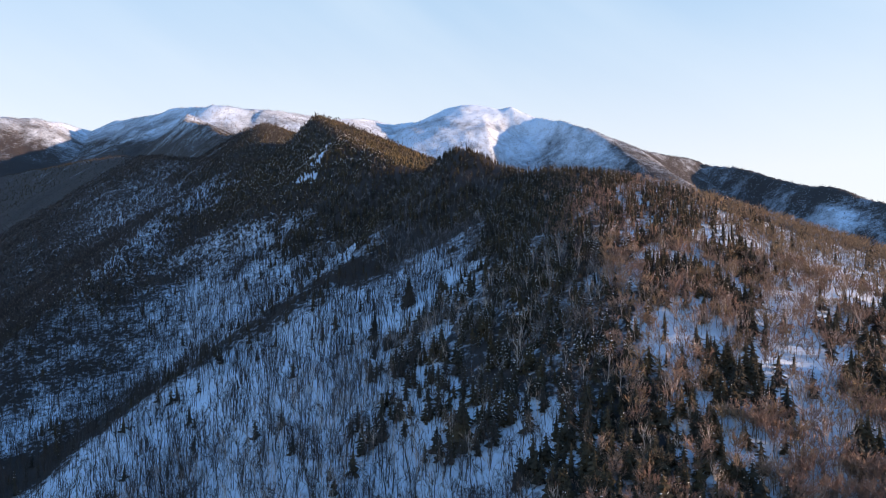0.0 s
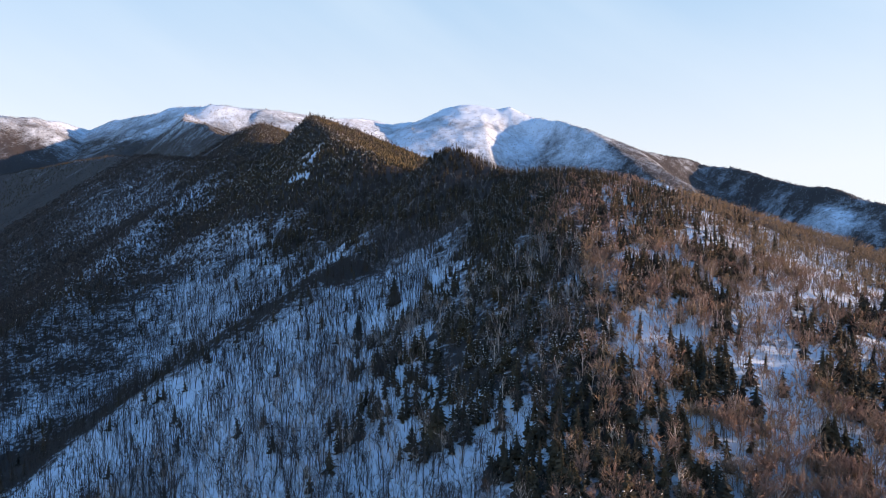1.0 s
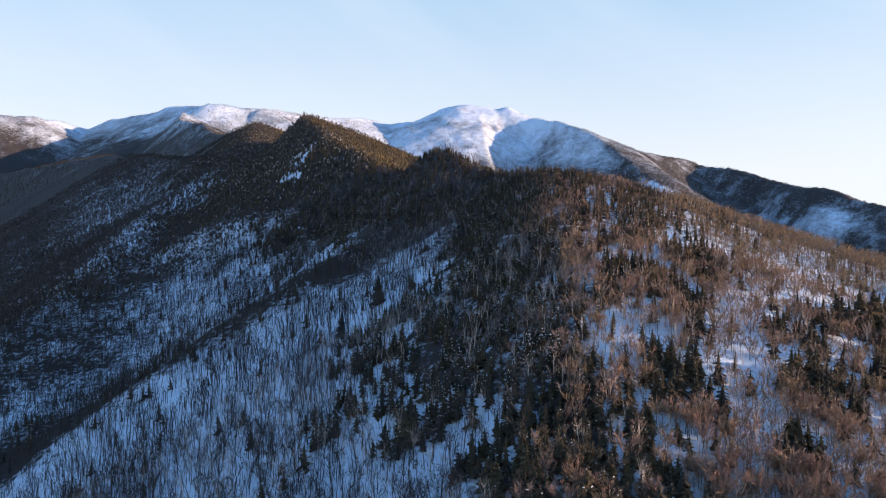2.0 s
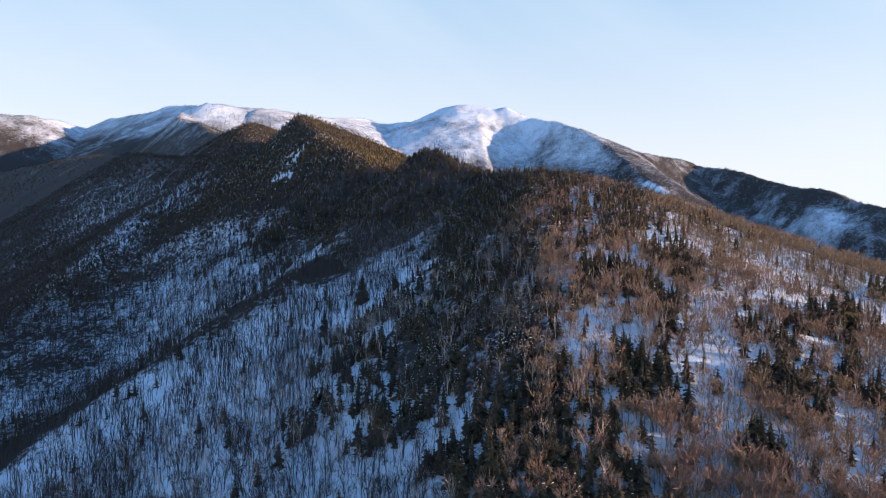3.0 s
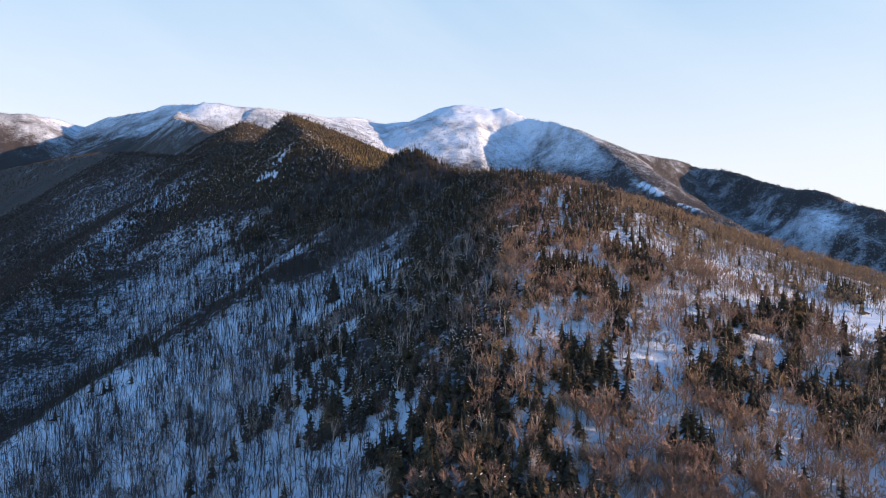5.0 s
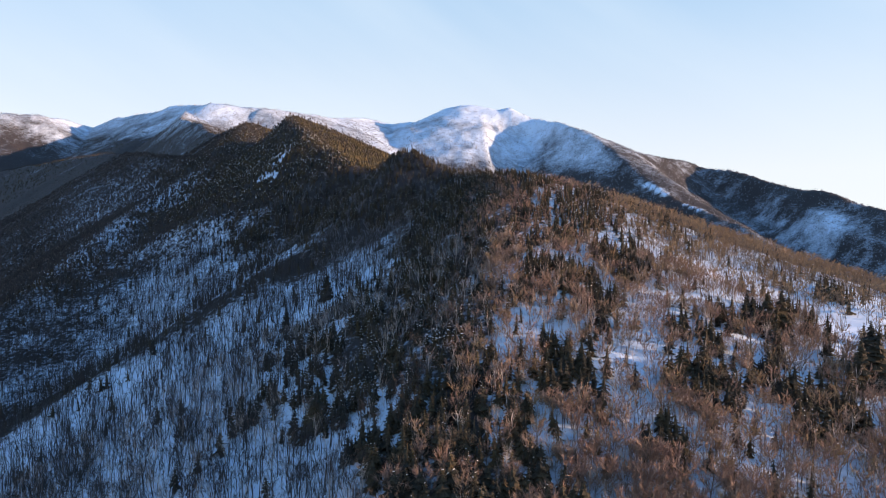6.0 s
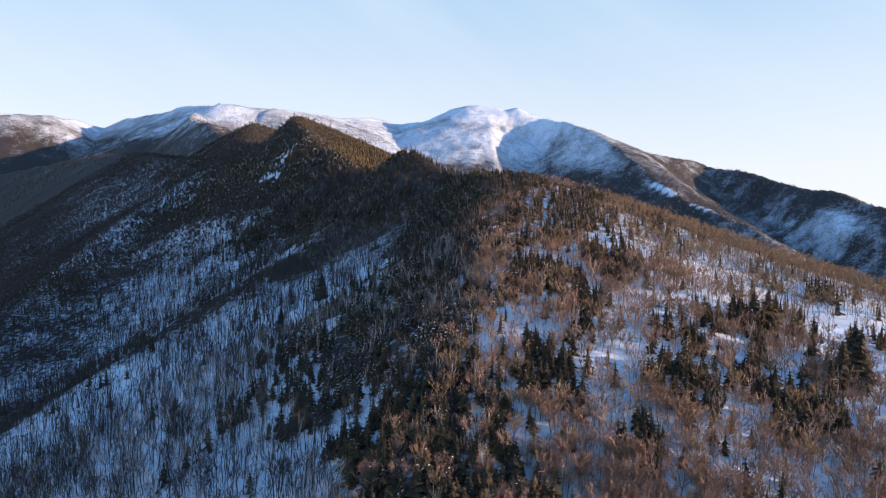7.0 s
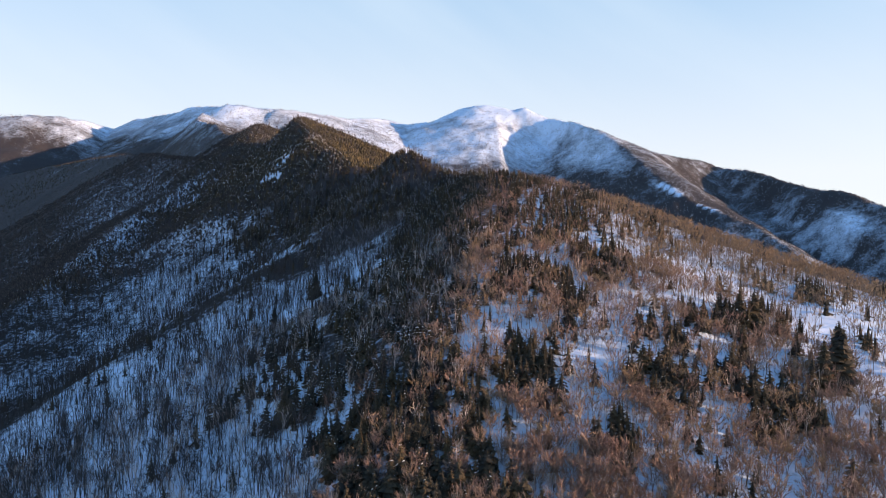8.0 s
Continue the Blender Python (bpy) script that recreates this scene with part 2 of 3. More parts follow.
def upper_edge(s):
    """Where the conifers of the upper flank begin, up the fall line; lower beside the open strip."""
    return 222 + 46 * np.exp(-((s - 375) / 45) ** 2)


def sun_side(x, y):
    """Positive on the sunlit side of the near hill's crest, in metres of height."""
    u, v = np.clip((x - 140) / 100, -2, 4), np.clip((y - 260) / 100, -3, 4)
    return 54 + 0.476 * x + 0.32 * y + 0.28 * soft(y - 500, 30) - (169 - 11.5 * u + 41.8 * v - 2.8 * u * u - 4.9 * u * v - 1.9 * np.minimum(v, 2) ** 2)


def frost_line(x, y):
    """Height above which the woods are white with rime; it comes low on the shaded face of the main mountain."""
    return 600 - 55 * np.clip((-600 - x) / 200, 0, 1) + 70 * fbm(x, y, 260, 3, 160) - 110 * np.clip((np.interp(y, (1800, 2010, 2200, 2400, 2600), (830, 740, 692, 663, 610)) - x) / 30, 0, 1) * np.clip((x + 700) / 300, 0, 1) * np.clip((y - 1900) / 200, 0, 1)


def rib_band(r, s):
    """1 along the close-grown brow of the flank's first rib."""
    s = s + 9 * fbm(r, s, 34, 3, 171)
    return np.exp(-((s - np.interp(r, (0, 27, 72, 107, 145, 180, 220, 240), (420, 432, 442, 439, 429, 420, 408, 403))) / 27) ** 2) * np.clip((330 - r) / 60, 0, 1)


def second_band(r, s):
    """1 along the wooded second rib."""
    s = s + 16 * fbm(r, s, 50, 3, 172)
    return np.exp(-((s - np.interp(r, (0, 70, 127, 175, 234), (655, 648, 700, 728, 735))) / 44) ** 2) * np.clip((300 - r) / 60, 0, 1)


def valley_glade(x, y):
    """1 in the thin woods on the slope above the valley."""
    r, s = fall(x, y)
    return np.exp(-((s - 880) / 85) ** 2 - ((r - 195) / 60) ** 2)


def valley_wood(x, y):
    """1 in the dense dark woods at the head of the valley."""
    r, s = fall(x, y)
    return np.clip((s - 1010 + 0.5 * r - 60 * fbm(x, y, 200, 3, 99)) / 120, 0, 1) * (x < -250) * np.clip((3000 - np.hypot(x, y)) / 500, 0, 1)


def brush_share(x, y, z):
    """How much brush and litter shows in the snow."""
    r = np.hypot(x - CX, y - CY)
    share = 0.355 + 0.14 * fbm(x, y, 160, 3, 90) + (0.165 * np.clip((fall(x, y)[1] - 470) / 40, 0, 1) - 0.035 * np.clip((fall(x, y)[1] - 650) / 60, 0, 1)) * (1 - 0.9 * valley_glade(x, y)) + 0.10 * ((y > 338) & (x > 95) & (y < 640) & (x < 420)) * np.clip((330 - x) / 60, 0, 1) - 0.11 * np.clip((x - 170) / 40, 0, 1) * np.clip((y - 200) / 30, 0, 1) * np.clip((342 - y) / 14, 0, 1)
    share = share + 0.13 * np.clip((r - 700) / 900, 0, 1) - 0.125 * np.clip((z - frost_line(x, y) + 40) / 100, 0, 1) - 0.08 * np.clip((z - 740) / 70, 0, 1)
    w = 12 * fbm(x, y, 40, 3, 95)
    r2, s2 = fall(x, y)
    share = share + 0.12 * ((s2 < 128 + w) & (r2 > 108 + w) & (r2 < 160 + w) & (y < 260))
    share = share + (0.1 * np.clip((r2 - upper_edge(s2)) / 20 + 0.5, 0, 1) + 0.09 * np.clip((290 - s2) / 40, 0, 1) + 0.27 * np.clip(conifer_share(x, y, z) - 0.08, 0, 0.6)) * ((sun_side(x, y) < 6 + w) & (s2 > 105) & (s2 < 475) & (r2 > 150 + w))
    share = share + 0.2 * np.clip((conifer_share(x, y, z) - 0.15) / 0.5, 0, 1) * ((y > 540) & (r < 1400)) + 0.30 * rib_band(r2, s2) + 0.05 * second_band(r2, s2) + 0.03 * valley_wood(x, y) * np.clip((500 - z) / 60, 0, 1) + 0.1 * np.exp(-((s2 - 365) / 45) ** 2) * np.clip((r2 - 165) / 40, 0, 1)
    share = share + 0.15 * np.clip((r2 - 228) / 25, 0, 1) * ((y > 440) & (y < 720)) - 0.005 * np.clip((r - 1500) / 300, 0, 1) * (x > 300)
    share = share + 0.05 * np.clip((110 - r2) / 60, 0, 1) * np.clip((s2 - 380) / 80, 0, 1) - 0.03 * np.exp(-((s2 - 165) / 55) ** 2 - ((r2 - 112) / 20) ** 2)
    far = np.clip((r - 1100) / 700, 0, 1)
    over = z - frost_line(x, y)
    share = share + far * (0.10 * np.clip(-over / 90, 0, 1) - 0.06 * np.clip(over / 140, 0, 1) + 0.12 * fbm(x, y, 120, 4, 97) + 0.13 * fbm(x, y, 30, 3, 98))
    share = share - 0.8 * open_snow(x, y)
    return share


def open_snow(x, y):
    """Bare snowy openings: a slide on the far spur and thin woods on the far right slope."""
    wob = fbm(x, y, 90, 3, 180)
    slide = np.exp(-((x - 720 - 0.44 * (2040 - y)) / 8) ** 2) * np.maximum(np.exp(-((y - 2025) / 55) ** 4), 0.8 * np.exp(-((y - 1872) / 45) ** 4))
    patch = np.clip(1.3 - np.hypot((x - 1165) / 75, (y - 1890) / 130) + 0.8 * wob + 0.9 * fbm(x, y, 32, 2, 183), 0, 1) * (y > 1700)
    chute = np.clip(1.6 - np.abs(x + 143 - 0.09 * (y - 690) + 7 * fbm(x, y, 25, 2, 185)) / 9, 0, 1) * (y > 655) * (y < 768) * np.clip(1.05 + 1.3 * fbm(x, y, 11, 2, 187), 0.2, 1)
    return np.maximum(np.maximum(slide, chute * 1.2), 0.25 * patch)


def make_ground():
    ang = np.concatenate([np.linspace(-50, 50, 440), np.linspace(50, 310, 130)[1:-1]])
    rad = np.concatenate([[20, 40, 60, 80, 110], np.geomspace(130, 4900, 360)])
    a, r = np.meshgrid(np.radians(ang), rad)
    x, y = CX + r * np.sin(a), CY + r * np.cos(a)
    z = land(x, y)
    nr, na = r.shape
    co = np.stack([x.ravel(), y.ravel(), z.ravel()], 1)
    co = np.vstack([co, [[CX, CY, float(land(CX, CY))]]])
    i = np.arange(nr - 1)[:, None] * na
    j = np.arange(na)[None, :]
    k = (j + 1) % na
    quads = np.stack([i + j, i + k, i + na + k, i + na + j], -1).reshape(-1, 4)
    tris = np.concatenate([quads[:, [0, 1, 2]], quads[:, [0, 2, 3]]])
    hub = np.stack([np.full(na, nr * na), (np.arange(na) + 1) % na, np.arange(na)], 1)
    tris = np.concatenate([tris, hub])
    me = mesh_from("ground", co, tris, None, [GROUND], smooth=True)
    att = me.attributes.new("brush", "FLOAT", "POINT")
    att.data.foreach_set("value", brush_share(co[:, 0], co[:, 1], co[:, 2]).astype(np.float32))
    # falls with distance, so far snow and brush blend as if seen through haze
    att = me.attributes.new("crisp", "FLOAT", "POINT")
    att.data.foreach_set("value", (1 - 0.58 * np.clip((np.hypot(co[:, 0] - CX, co[:, 1] - CY) - 1100) / 700, 0, 1)).astype(np.float32))
    return tagged(new("ground", me), "snow-covered forested mountain land with steep ridges", "ground", kind="structure")


def mesh_from(name, co, tris, mats, materials, smooth=False):
    me = bpy.data.meshes.new(name)
    me.vertices.add(len(co))
    me.vertices.foreach_set("co", np.ascontiguousarray(co, np.float32).ravel())
    me.loops.add(len(tris) * 3)
    me.loops.foreach_set("vertex_index", np.ascontiguousarray(tris, np.int32).ravel())
    me.polygons.add(len(tris))
    me.polygons.foreach_set("loop_start", np.arange(0, len(tris) * 3, 3, dtype=np.int32))
    for m in materials:
        me.materials.append(m)
    if mats is not None:
        me.polygons.foreach_set("material_index", np.ascontiguousarray(mats, np.int32))
    me.polygons.foreach_set("use_smooth", np.full(len(tris), smooth))
    me.update(calc_edges=True)
    me.validate()
    return me



# ---------------------------------------------------------------- trees
rng = np.random.default_rng(7)


class Form:
    """Triangles gathered under part names."""

    def __init__(self):
        self.parts = {}

    def add(self, part, co, tris):
        c, t = self.parts.setdefault(part, ([], []))
        n = sum(len(q) for q in c)
        c.append(np.asarray(co, float))
        t.append(np.asarray(tris, int) + n)

    def stick(self, part, path, radii, sides=3):
        """A tapering limb along path."""
        path = np.asarray(path, float)
        rings, t = [], []
        way = path[-1] - path[0]
        way = way / np.linalg.norm(way)
        side = np.cross(way, (0.3, 0.9, 0.2) if abs(way[2]) > 0.8 else (0, 0, 1))
        side /= np.linalg.norm(side)
        other = np.cross(way, side)
        n = len(path)
        for i, (p, r) in enumerate(zip(path, radii)):
            if i == n - 1:
                rings.append(p[None])
                break
            q = np.arange(sides) * 2 * np.pi / sides
            rings.append(p + r * (np.cos(q)[:, None] * side + np.sin(q)[:, None] * other))
        for i in range(n - 1):
            for j in range(sides):
                k = (j + 1) % sides
                a, b = i * sides + j, i * sides + k
                if i == n - 2:
                    t.append((a, b, (n - 1) * sides))
                else:
                    t += [(a, b, b + sides), (a, b + sides, a + sides)]
        self.add(part, np.concatenate(rings), t)

    def sliver(self, part, a, b, width):
        a, b = np.asarray(a, float), np.asarray(b, float)
        d = np.cross(b - a, rng.normal(size=3))
        d *= width / 2 / max(np.linalg.norm(d), 1e-6)
        self.add(part, [a - d, a + d, b], [(0, 1, 2)])

    def arrays(self, order):
        """All parts in one, with a material slot each."""
        co, tr, mt, n = [], [], [], 0
        for slot, part in enumerate(order):
            if part in self.parts:
                for c, t in [tuple(map(np.concatenate, self.parts[part]))]:
                    co.append(c), tr.append(t + n), mt.append(np.full(len(t), slot))
                    n += len(c)
        return np.concatenate(co), np.concatenate(tr), np.concatenate(mt)


def hardwood(h, limbs, twigs, limb_sides=3, spread=0.2, start=0.4, twig_width=0.07, trunk=0.14, bend=0.03):
    """A leafless tree of height h: crooked trunk, limbs that rise into a rounded crown, and a brush of upswept twigs."""
    f = Form()
    curve = np.cumsum(rng.normal(0, bend * h, (5, 2)), 0)
    zs = np.linspace(0, 1, 5)
    path = np.c_[curve * zs[:, None], zs * h * 0.86]
    path[0] = (0, 0, -1.0)
    if limb_sides:
        f.stick("trunk", path, [trunk, trunk * 0.8, trunk * 0.6, trunk * 0.35, 0.02], 4 if limb_sides > 1 else 3)
    else:
        f.stick("trunk", path[[0, 2, 4]], [trunk, trunk * 0.7, 0.02], 3)
    ends = []
    for i in range(limbs):
        q = start + (0.8 - start) * ((i + rng.random()) / limbs) ** 1.3
        base = np.array([np.interp(q, zs, path[:, k]) for k in range(3)])
        az = i * 2.4 + rng.normal(0, 0.5)
        lean = rng.uniform(0.15, 1.0) ** 0.6
        out = spread * h * lean
        top = h * (0.62 + 0.36 * math.sqrt(max(0.0, 1 - 0.9 * lean * lean))) * rng.uniform(0.9, 1.06)
        tip = base * (1, 1, 0) + np.array([math.cos(az) * out, math.sin(az) * out, max(top, base[2] + 0.12 * h)])
        mid = base + (tip - base) * (0.62, 0.62, 0.42) + rng.normal(0, 0.022 * h, 3)
        if limb_sides > 1:
            f.stick("limbs", [base, mid, tip], [trunk * 0.5, trunk * 0.3, 0.01], 3)
        else:
            f.sliver("limbs", base, mid + (tip - mid) * 0.3, trunk * 0.8)
            f.sliver("limbs", mid, tip, trunk * 0.55)
        ends.append((base, mid, tip))
    for i in range(twigs):
        b, m, t = ends[i % len(ends)]
        q = rng.random() ** 0.8
        root = m + (t - m) * q if rng.random() < 0.8 else b + (m - b) * (0.5 + 0.5 * q)
        away = (root - path[-1] * (1, 1, 0)) * (1, 1, 0)
        way = 0.65 * away / (np.linalg.norm(away) + 0.3) + rng.normal(0, 0.42, 3) + np.array([0, 0, 0.85])
        f.sliver("twigs", root, root + way / np.linalg.norm(way) * h * rng.uniform(0.1, 0.24), twig_width * rng.uniform(0.6, 1.3))
    return f


def spruce(h, levels, boughs, snow=0, width=0.16, droop=0.35, rich=True, lump=1.0):
    """A conifer of height h: trunk, drooping boughs in uneven whorls, lumps of snow on some."""
    f = Form()
    f.stick("trunk", [(0, 0, -1.0), (0, 0, h * 0.5), (0, 0, h)], [0.16, 0.09, 0.01], 3)
    tips = []
    for i in range(levels):
        q = 0.07 + 0.9 * i / (levels - 1)
        reach = (1.3 * width * h * (1 - q) ** 0.75 + 0.2) * rng.uniform(0.78, 1.15)
        for j in range(boughs):
            az = (j + 0.5 * (i % 2) + rng.normal(0, 0.35)) * 2 * math.pi / boughs
            r = reach * rng.uniform(0.5, 1.25)
            out = np.array([math.cos(az), math.sin(az), 0])
            side = np.array([-out[1], out[0], 0]) * r * rng.uniform(0.42, 0.62)
            z = q * h + rng.normal(0, 0.02 * h)
            root = np.array([0, 0, z + 0.2 * r])
            mid = out * r * 0.55 + np.array([0, 0, z - droop * r * 0.3])
            tip = out * r + np.array([0, 0, z - droop * r * rng.uniform(0.5, 1.1)])
            fall_ = np.array([0, 0, -0.2 * r])
            if rich:
                f.add("crown", [root, mid + side + fall_, tip, mid - side + fall_, mid + np.array([0, 0, 0.1 * r])], [(0, 1, 4), (1, 2, 4), (2, 3, 4), (3, 0, 4)])
            else:
                f.add("crown", [root, mid + side + fall_, tip, mid - side + fall_], [(0, 1, 2), (0, 2, 3)])
            tips.append((mid, side, r))
    f.stick("crown", [(0, 0, h * 0.08), (0, 0, h * 0.55), (0, 0, h)], [width * h * 0.45, width * h * 0.25, 0.01], 5 if rich else 4)
    for k in rng.permutation(len(tips))[:snow]:
        mid, side, r = tips[k]
        d = rng.uniform(0.5, 1.2) * lump * 0.5
        p = mid * rng.uniform(0.7, 1.5) * (1, 1, 0) + (0, 0, mid[2] + 0.1 * r)
        e = rng.normal(0, 0.5, (3, 3)) * d * (1, 1, 0.7)
        f.add("snow", [p + e[0] + (d * 0.4, 0, 0), p + e[1] - (d * 0.3, d * 0.3, 0), p + e[2] + (0, d * 0.4, 0), p + (0, 0, 0.45 * d)], [(0, 1, 3), (1, 2, 3), (2, 0, 3)])
    return f


def far_cone(h, w):
    """A distant conifer: two ragged stacked cones."""
    f = Form()
    t = rng.uniform(0, 2)
    for z0, z1, r in ((0.0, 0.7, w), (0.4, 1.0, w * 0.6)):
        q = t + np.arange(3) * 2 * np.pi / 3
        rr = r * rng.uniform(0.8, 1.2, 3)
        f.add("crown", [*np.c_[rr * np.cos(q), rr * np.sin(q), np.full(3, z0 * h)], (0, 0, z1 * h)], [(0, 1, 3), (1, 2, 3), (2, 0, 3)])
    return f


def mid_cone(h, w, snow):
    """A conifer in the middle distance: ragged tiers of boughs with snow on some."""
    f = Form()
    for z0, z1, r in ((0.0, 0.55, w), (0.3, 0.8, w * 0.75), (0.58, 1.0, w * 0.48)):
        q = rng.uniform(0, 2) + np.arange(3) * np.pi * 2 / 3
        rr = r * rng.uniform(0.7, 1.4, 3)
        zz = h * (z0 + rng.normal(0, 0.03, 3))
        f.add("crown", [*np.c_[rr * np.cos(q), rr * np.sin(q), zz], (0, 0, z1 * h)], [(0, 1, 3), (1, 2, 3), (2, 0, 3)])
    for i in range(snow):
        t, az = rng.uniform(0.2, 0.8), rng.uniform(0, 6.28)
        p = np.array([math.cos(az), math.sin(az), 0]) * w * (1.0 - t) * 0.8 + np.array([0, 0, t * h])
        e = rng.normal(0, 0.3, (3, 3)) * (0.8, 0.8, 1.5)
        f.add("snow", [p + e[0], p + e[1], p + e[2] + (0, 0, 0.3)], [(0, 1, 2)])
    return f


def far_bare(h):
    """A distant leafless tree: trunk and a few fans of twigs."""
    f = Form()
    f.sliver("trunk", (0, 0, -1), (rng.normal(0, 0.4), rng.normal(0, 0.4), h), 0.35)
    for i in range(4):
        az = i * 2.4
        z = h * rng.uniform(0.35, 0.7)
        f.sliver("twigs", (0, 0, z), (h * 0.17 * math.cos(az), h * 0.17 * math.sin(az), z + h * rng.uniform(0.15, 0.32)), 0.9)
    return f


def forest(name, label, forms, order, materials, xs, ys, scales, lean=0.05):
    """Many trees joined into one mesh: form k at each place."""
    zs = land(xs, ys)
    turn = rng.uniform(0, 2 * np.pi, len(xs))
    pick = rng.integers(len(forms), size=len(xs))
    cos_, tris_, mats_, n = [], [], [], 0
    for k, f in enumerate(forms):
        m = pick == k
        if not m.any():
            continue
        co, tr, mt = f.arrays(order)
        c, s = np.cos(turn[m])[:, None], np.sin(turn[m])[:, None]
        sc = scales[m][:, None]
        x = (co[None, :, 0] * c - co[None, :, 1] * s) * sc + xs[m][:, None]
        y = (co[None, :, 0] * s + co[None, :, 1] * c) * sc + ys[m][:, None]
        z = co[None, :, 2] * sc + zs[m][:, None]
        q = m.sum()
        up = co[None, :, 2] * sc
        x, y = x + up * rng.normal(0, lean, (q, 1)), y + up * rng.normal(0, lean, (q, 1))
        cos_.append(np.stack([x, y, z], -1).reshape(-1, 3))
        tris_.append((tr[None] + (np.arange(q) * len(co))[:, None, None]).reshape(-1, 3) + n)
        mats_.append(np.tile(mt, q))
        n += q * len(co)
    me = mesh_from(name, np.concatenate(cos_), np.concatenate(tris_), np.concatenate(mats_), materials)
    return tagged(new(name, me), label, "trees", kind="stuff")


# where what grows -------------------------------------------------
def conifer_share(x, y, z):
    """Share of conifers among the trees."""
    r, s = fall(x, y)
    wob = 30 * fbm(x, y, 70, 3, 120)
    clump = fbm(x, y, 20, 2, 130)
    share = 0.015 + (0.06 * np.clip((230 - x) / 60, 0.3, 1) + 0.85 * np.clip(clump * 4.5 - 0.3 - 0.9 * np.clip((x - 175) / 30, 0, 1) - 1.2 * np.clip((y - 325) / 25, 0, 1) * (x > 160), 0, 1)) * (sun_side(x, y) > 0)
    rim = 4 - 5 * np.clip((y - 300) / 60, 0, 1) + 0.5 * wob + 14 * fbm(x, y, 22, 2, 127) - sun_side(x, y)
    shade = rim > 0
    grow = np.clip(0.35 + rim / 16, 0, 1)
    patch = shade & (s > 105 + wob) & (s < 300 + 1.6 * wob + 0.3 * np.maximum(r - 200, 0) + 40 * fbm(x, y, 25, 2, 129)) & (r > 150 - 24 * np.clip((270 - s) / 70, 0, 1) + 0.7 * wob + 26 * fbm(x, y, 18, 2, 124)) & (fbm(x, y, 42, 3, 125) < 0.2)
    share = np.where(patch, 0.56 * grow, share)
    upper = shade & (r > upper_edge(s) + 0.8 * wob + 34 * fbm(x, y, 22, 2, 126)) & (s > 105) & (s < 475 + wob) & (fbm(x, y, 50, 3, 125) < 0.45)
    share = np.where(upper, grow * np.clip(0.62 + 0.8 * fbm(x, y, 30, 3, 128), 0.2, 0.9), share)
    edge = (s < 135 + wob) & (r > 118 + 0.4 * wob) & (r < 165 + 0.6 * wob) & (y < 260)
    share = np.where(edge, 0.78, share)
    for cx, cy, size in ((142, 298, 15), (150, 206, 11), (124, 330, 12), (196, 204, 8)):
        share = np.where(np.hypot(x - cx, y - cy) < size + 0.3 * wob, 0.8, share)
    ridge = (y > 430) & (y < 640) & (x > -60) & (x < 150) & (z > 250 - 0.08 * np.clip(x, -60, 200) + 0.4 * wob)
    share = np.where(ridge, 0.9, share)
    brow = (y > 335) & (y < 640) & (x > 20) & (sun_side(x, y) > -20)
    share = np.where(brow, np.maximum(share, np.clip(0.6 + 0.9 * fbm(x, y, 32, 3, 176), 0.1, 0.9) * np.clip((215 - x + 2 * wob) / 100, 0, 1) * np.clip((y - 335) / 40, 0, 1)), share)
    peak = (y > 520) & (y < 1300) & (x > -460)
    share = np.where(peak, np.maximum(share, 0.88 * np.clip((z - 195 - 0.14 * (620 - y) + 1.4 * wob + 40 * fbm(x, y, 40, 3, 174)) / 80, 0, 1) * np.clip((x + 300 + 0.3 * (y - 590) + 3 * wob) / 130, 0, 1)), share)
    bands = 0.4 * rib_band(r, s) + second_band(r, s)
    mixed = 0.14 * np.clip((s - 440) / 30, 0, 1) * np.clip((r - 150 - wob) / 40, 0, 1) * (s < 640)
    return np.clip(share + 0.2 * bands * (y > 250) + mixed, 0, 0.95)


def thin(x, y, z):
    """Tree cover from 0 to 1: clearings and the bright open strip are thin."""
    r, s = fall(x, y)
    cover = np.where(sun_side(x, y) > 0, 0.6 + 0.55 * fbm(x, y, 30, 3, 140), 0.75 + 0.5 * fbm(x, y, 45, 3, 140))
    strip = np.exp(-((s - 365) / 38) ** 2) * (x < 20)
    cover = cover - 0.08 * strip + 0.3 * strip * np.clip((r - 190) / 50, 0, 1) + 0.32 * np.clip((s - 470) / 40, 0, 1) * (1 - 0.7 * valley_glade(x, y)) + 0.5 * rib_band(r, s) + 0.18 * second_band(r, s) + 0.4 * valley_wood(x, y)
    cover = cover + 0.22 * np.exp(-((s - 345) / 40) ** 2) * np.clip((r - 165) / 30, 0, 1) * (sun_side(x, y) < 0)
    cover = cover + 0.1 * np.clip((110 - r) / 60, 0, 1) * (s > 230) - 0.12 * np.exp(-((s - 175) / 55) ** 2 - ((r - 108) / 20) ** 2)
    cover = np.where(np.hypot((x - 150) / 16, (y - 338) / 9) < 1, 0.03, cover)
    cover = cover + 0.6 * (conifer_share(x, y, z) > 0.6) + 0.5 * ((s < 135) & (r > 112) & (r < 160) & (y < 260)) + 0.2 * ((y < 205) & (x > 60)) + 0.15 * ((y < 190) & (x > 115)) + 0.4 * ((y > 338) & (x > 95) & (y < 700)) * np.where(y > 350, 1.4, np.clip((330 - x) / 60, 0, 1)) - 0.2 * np.clip((x - 170) / 40, 0, 1) * np.clip((y - 200) / 30, 0, 1) * np.clip((342 - y) / 14, 0, 1)
    cover = cover * (1 - 0.97 * np.clip(open_snow(x, y), 0, 1))
    return np.clip(cover, 0.01, 1)


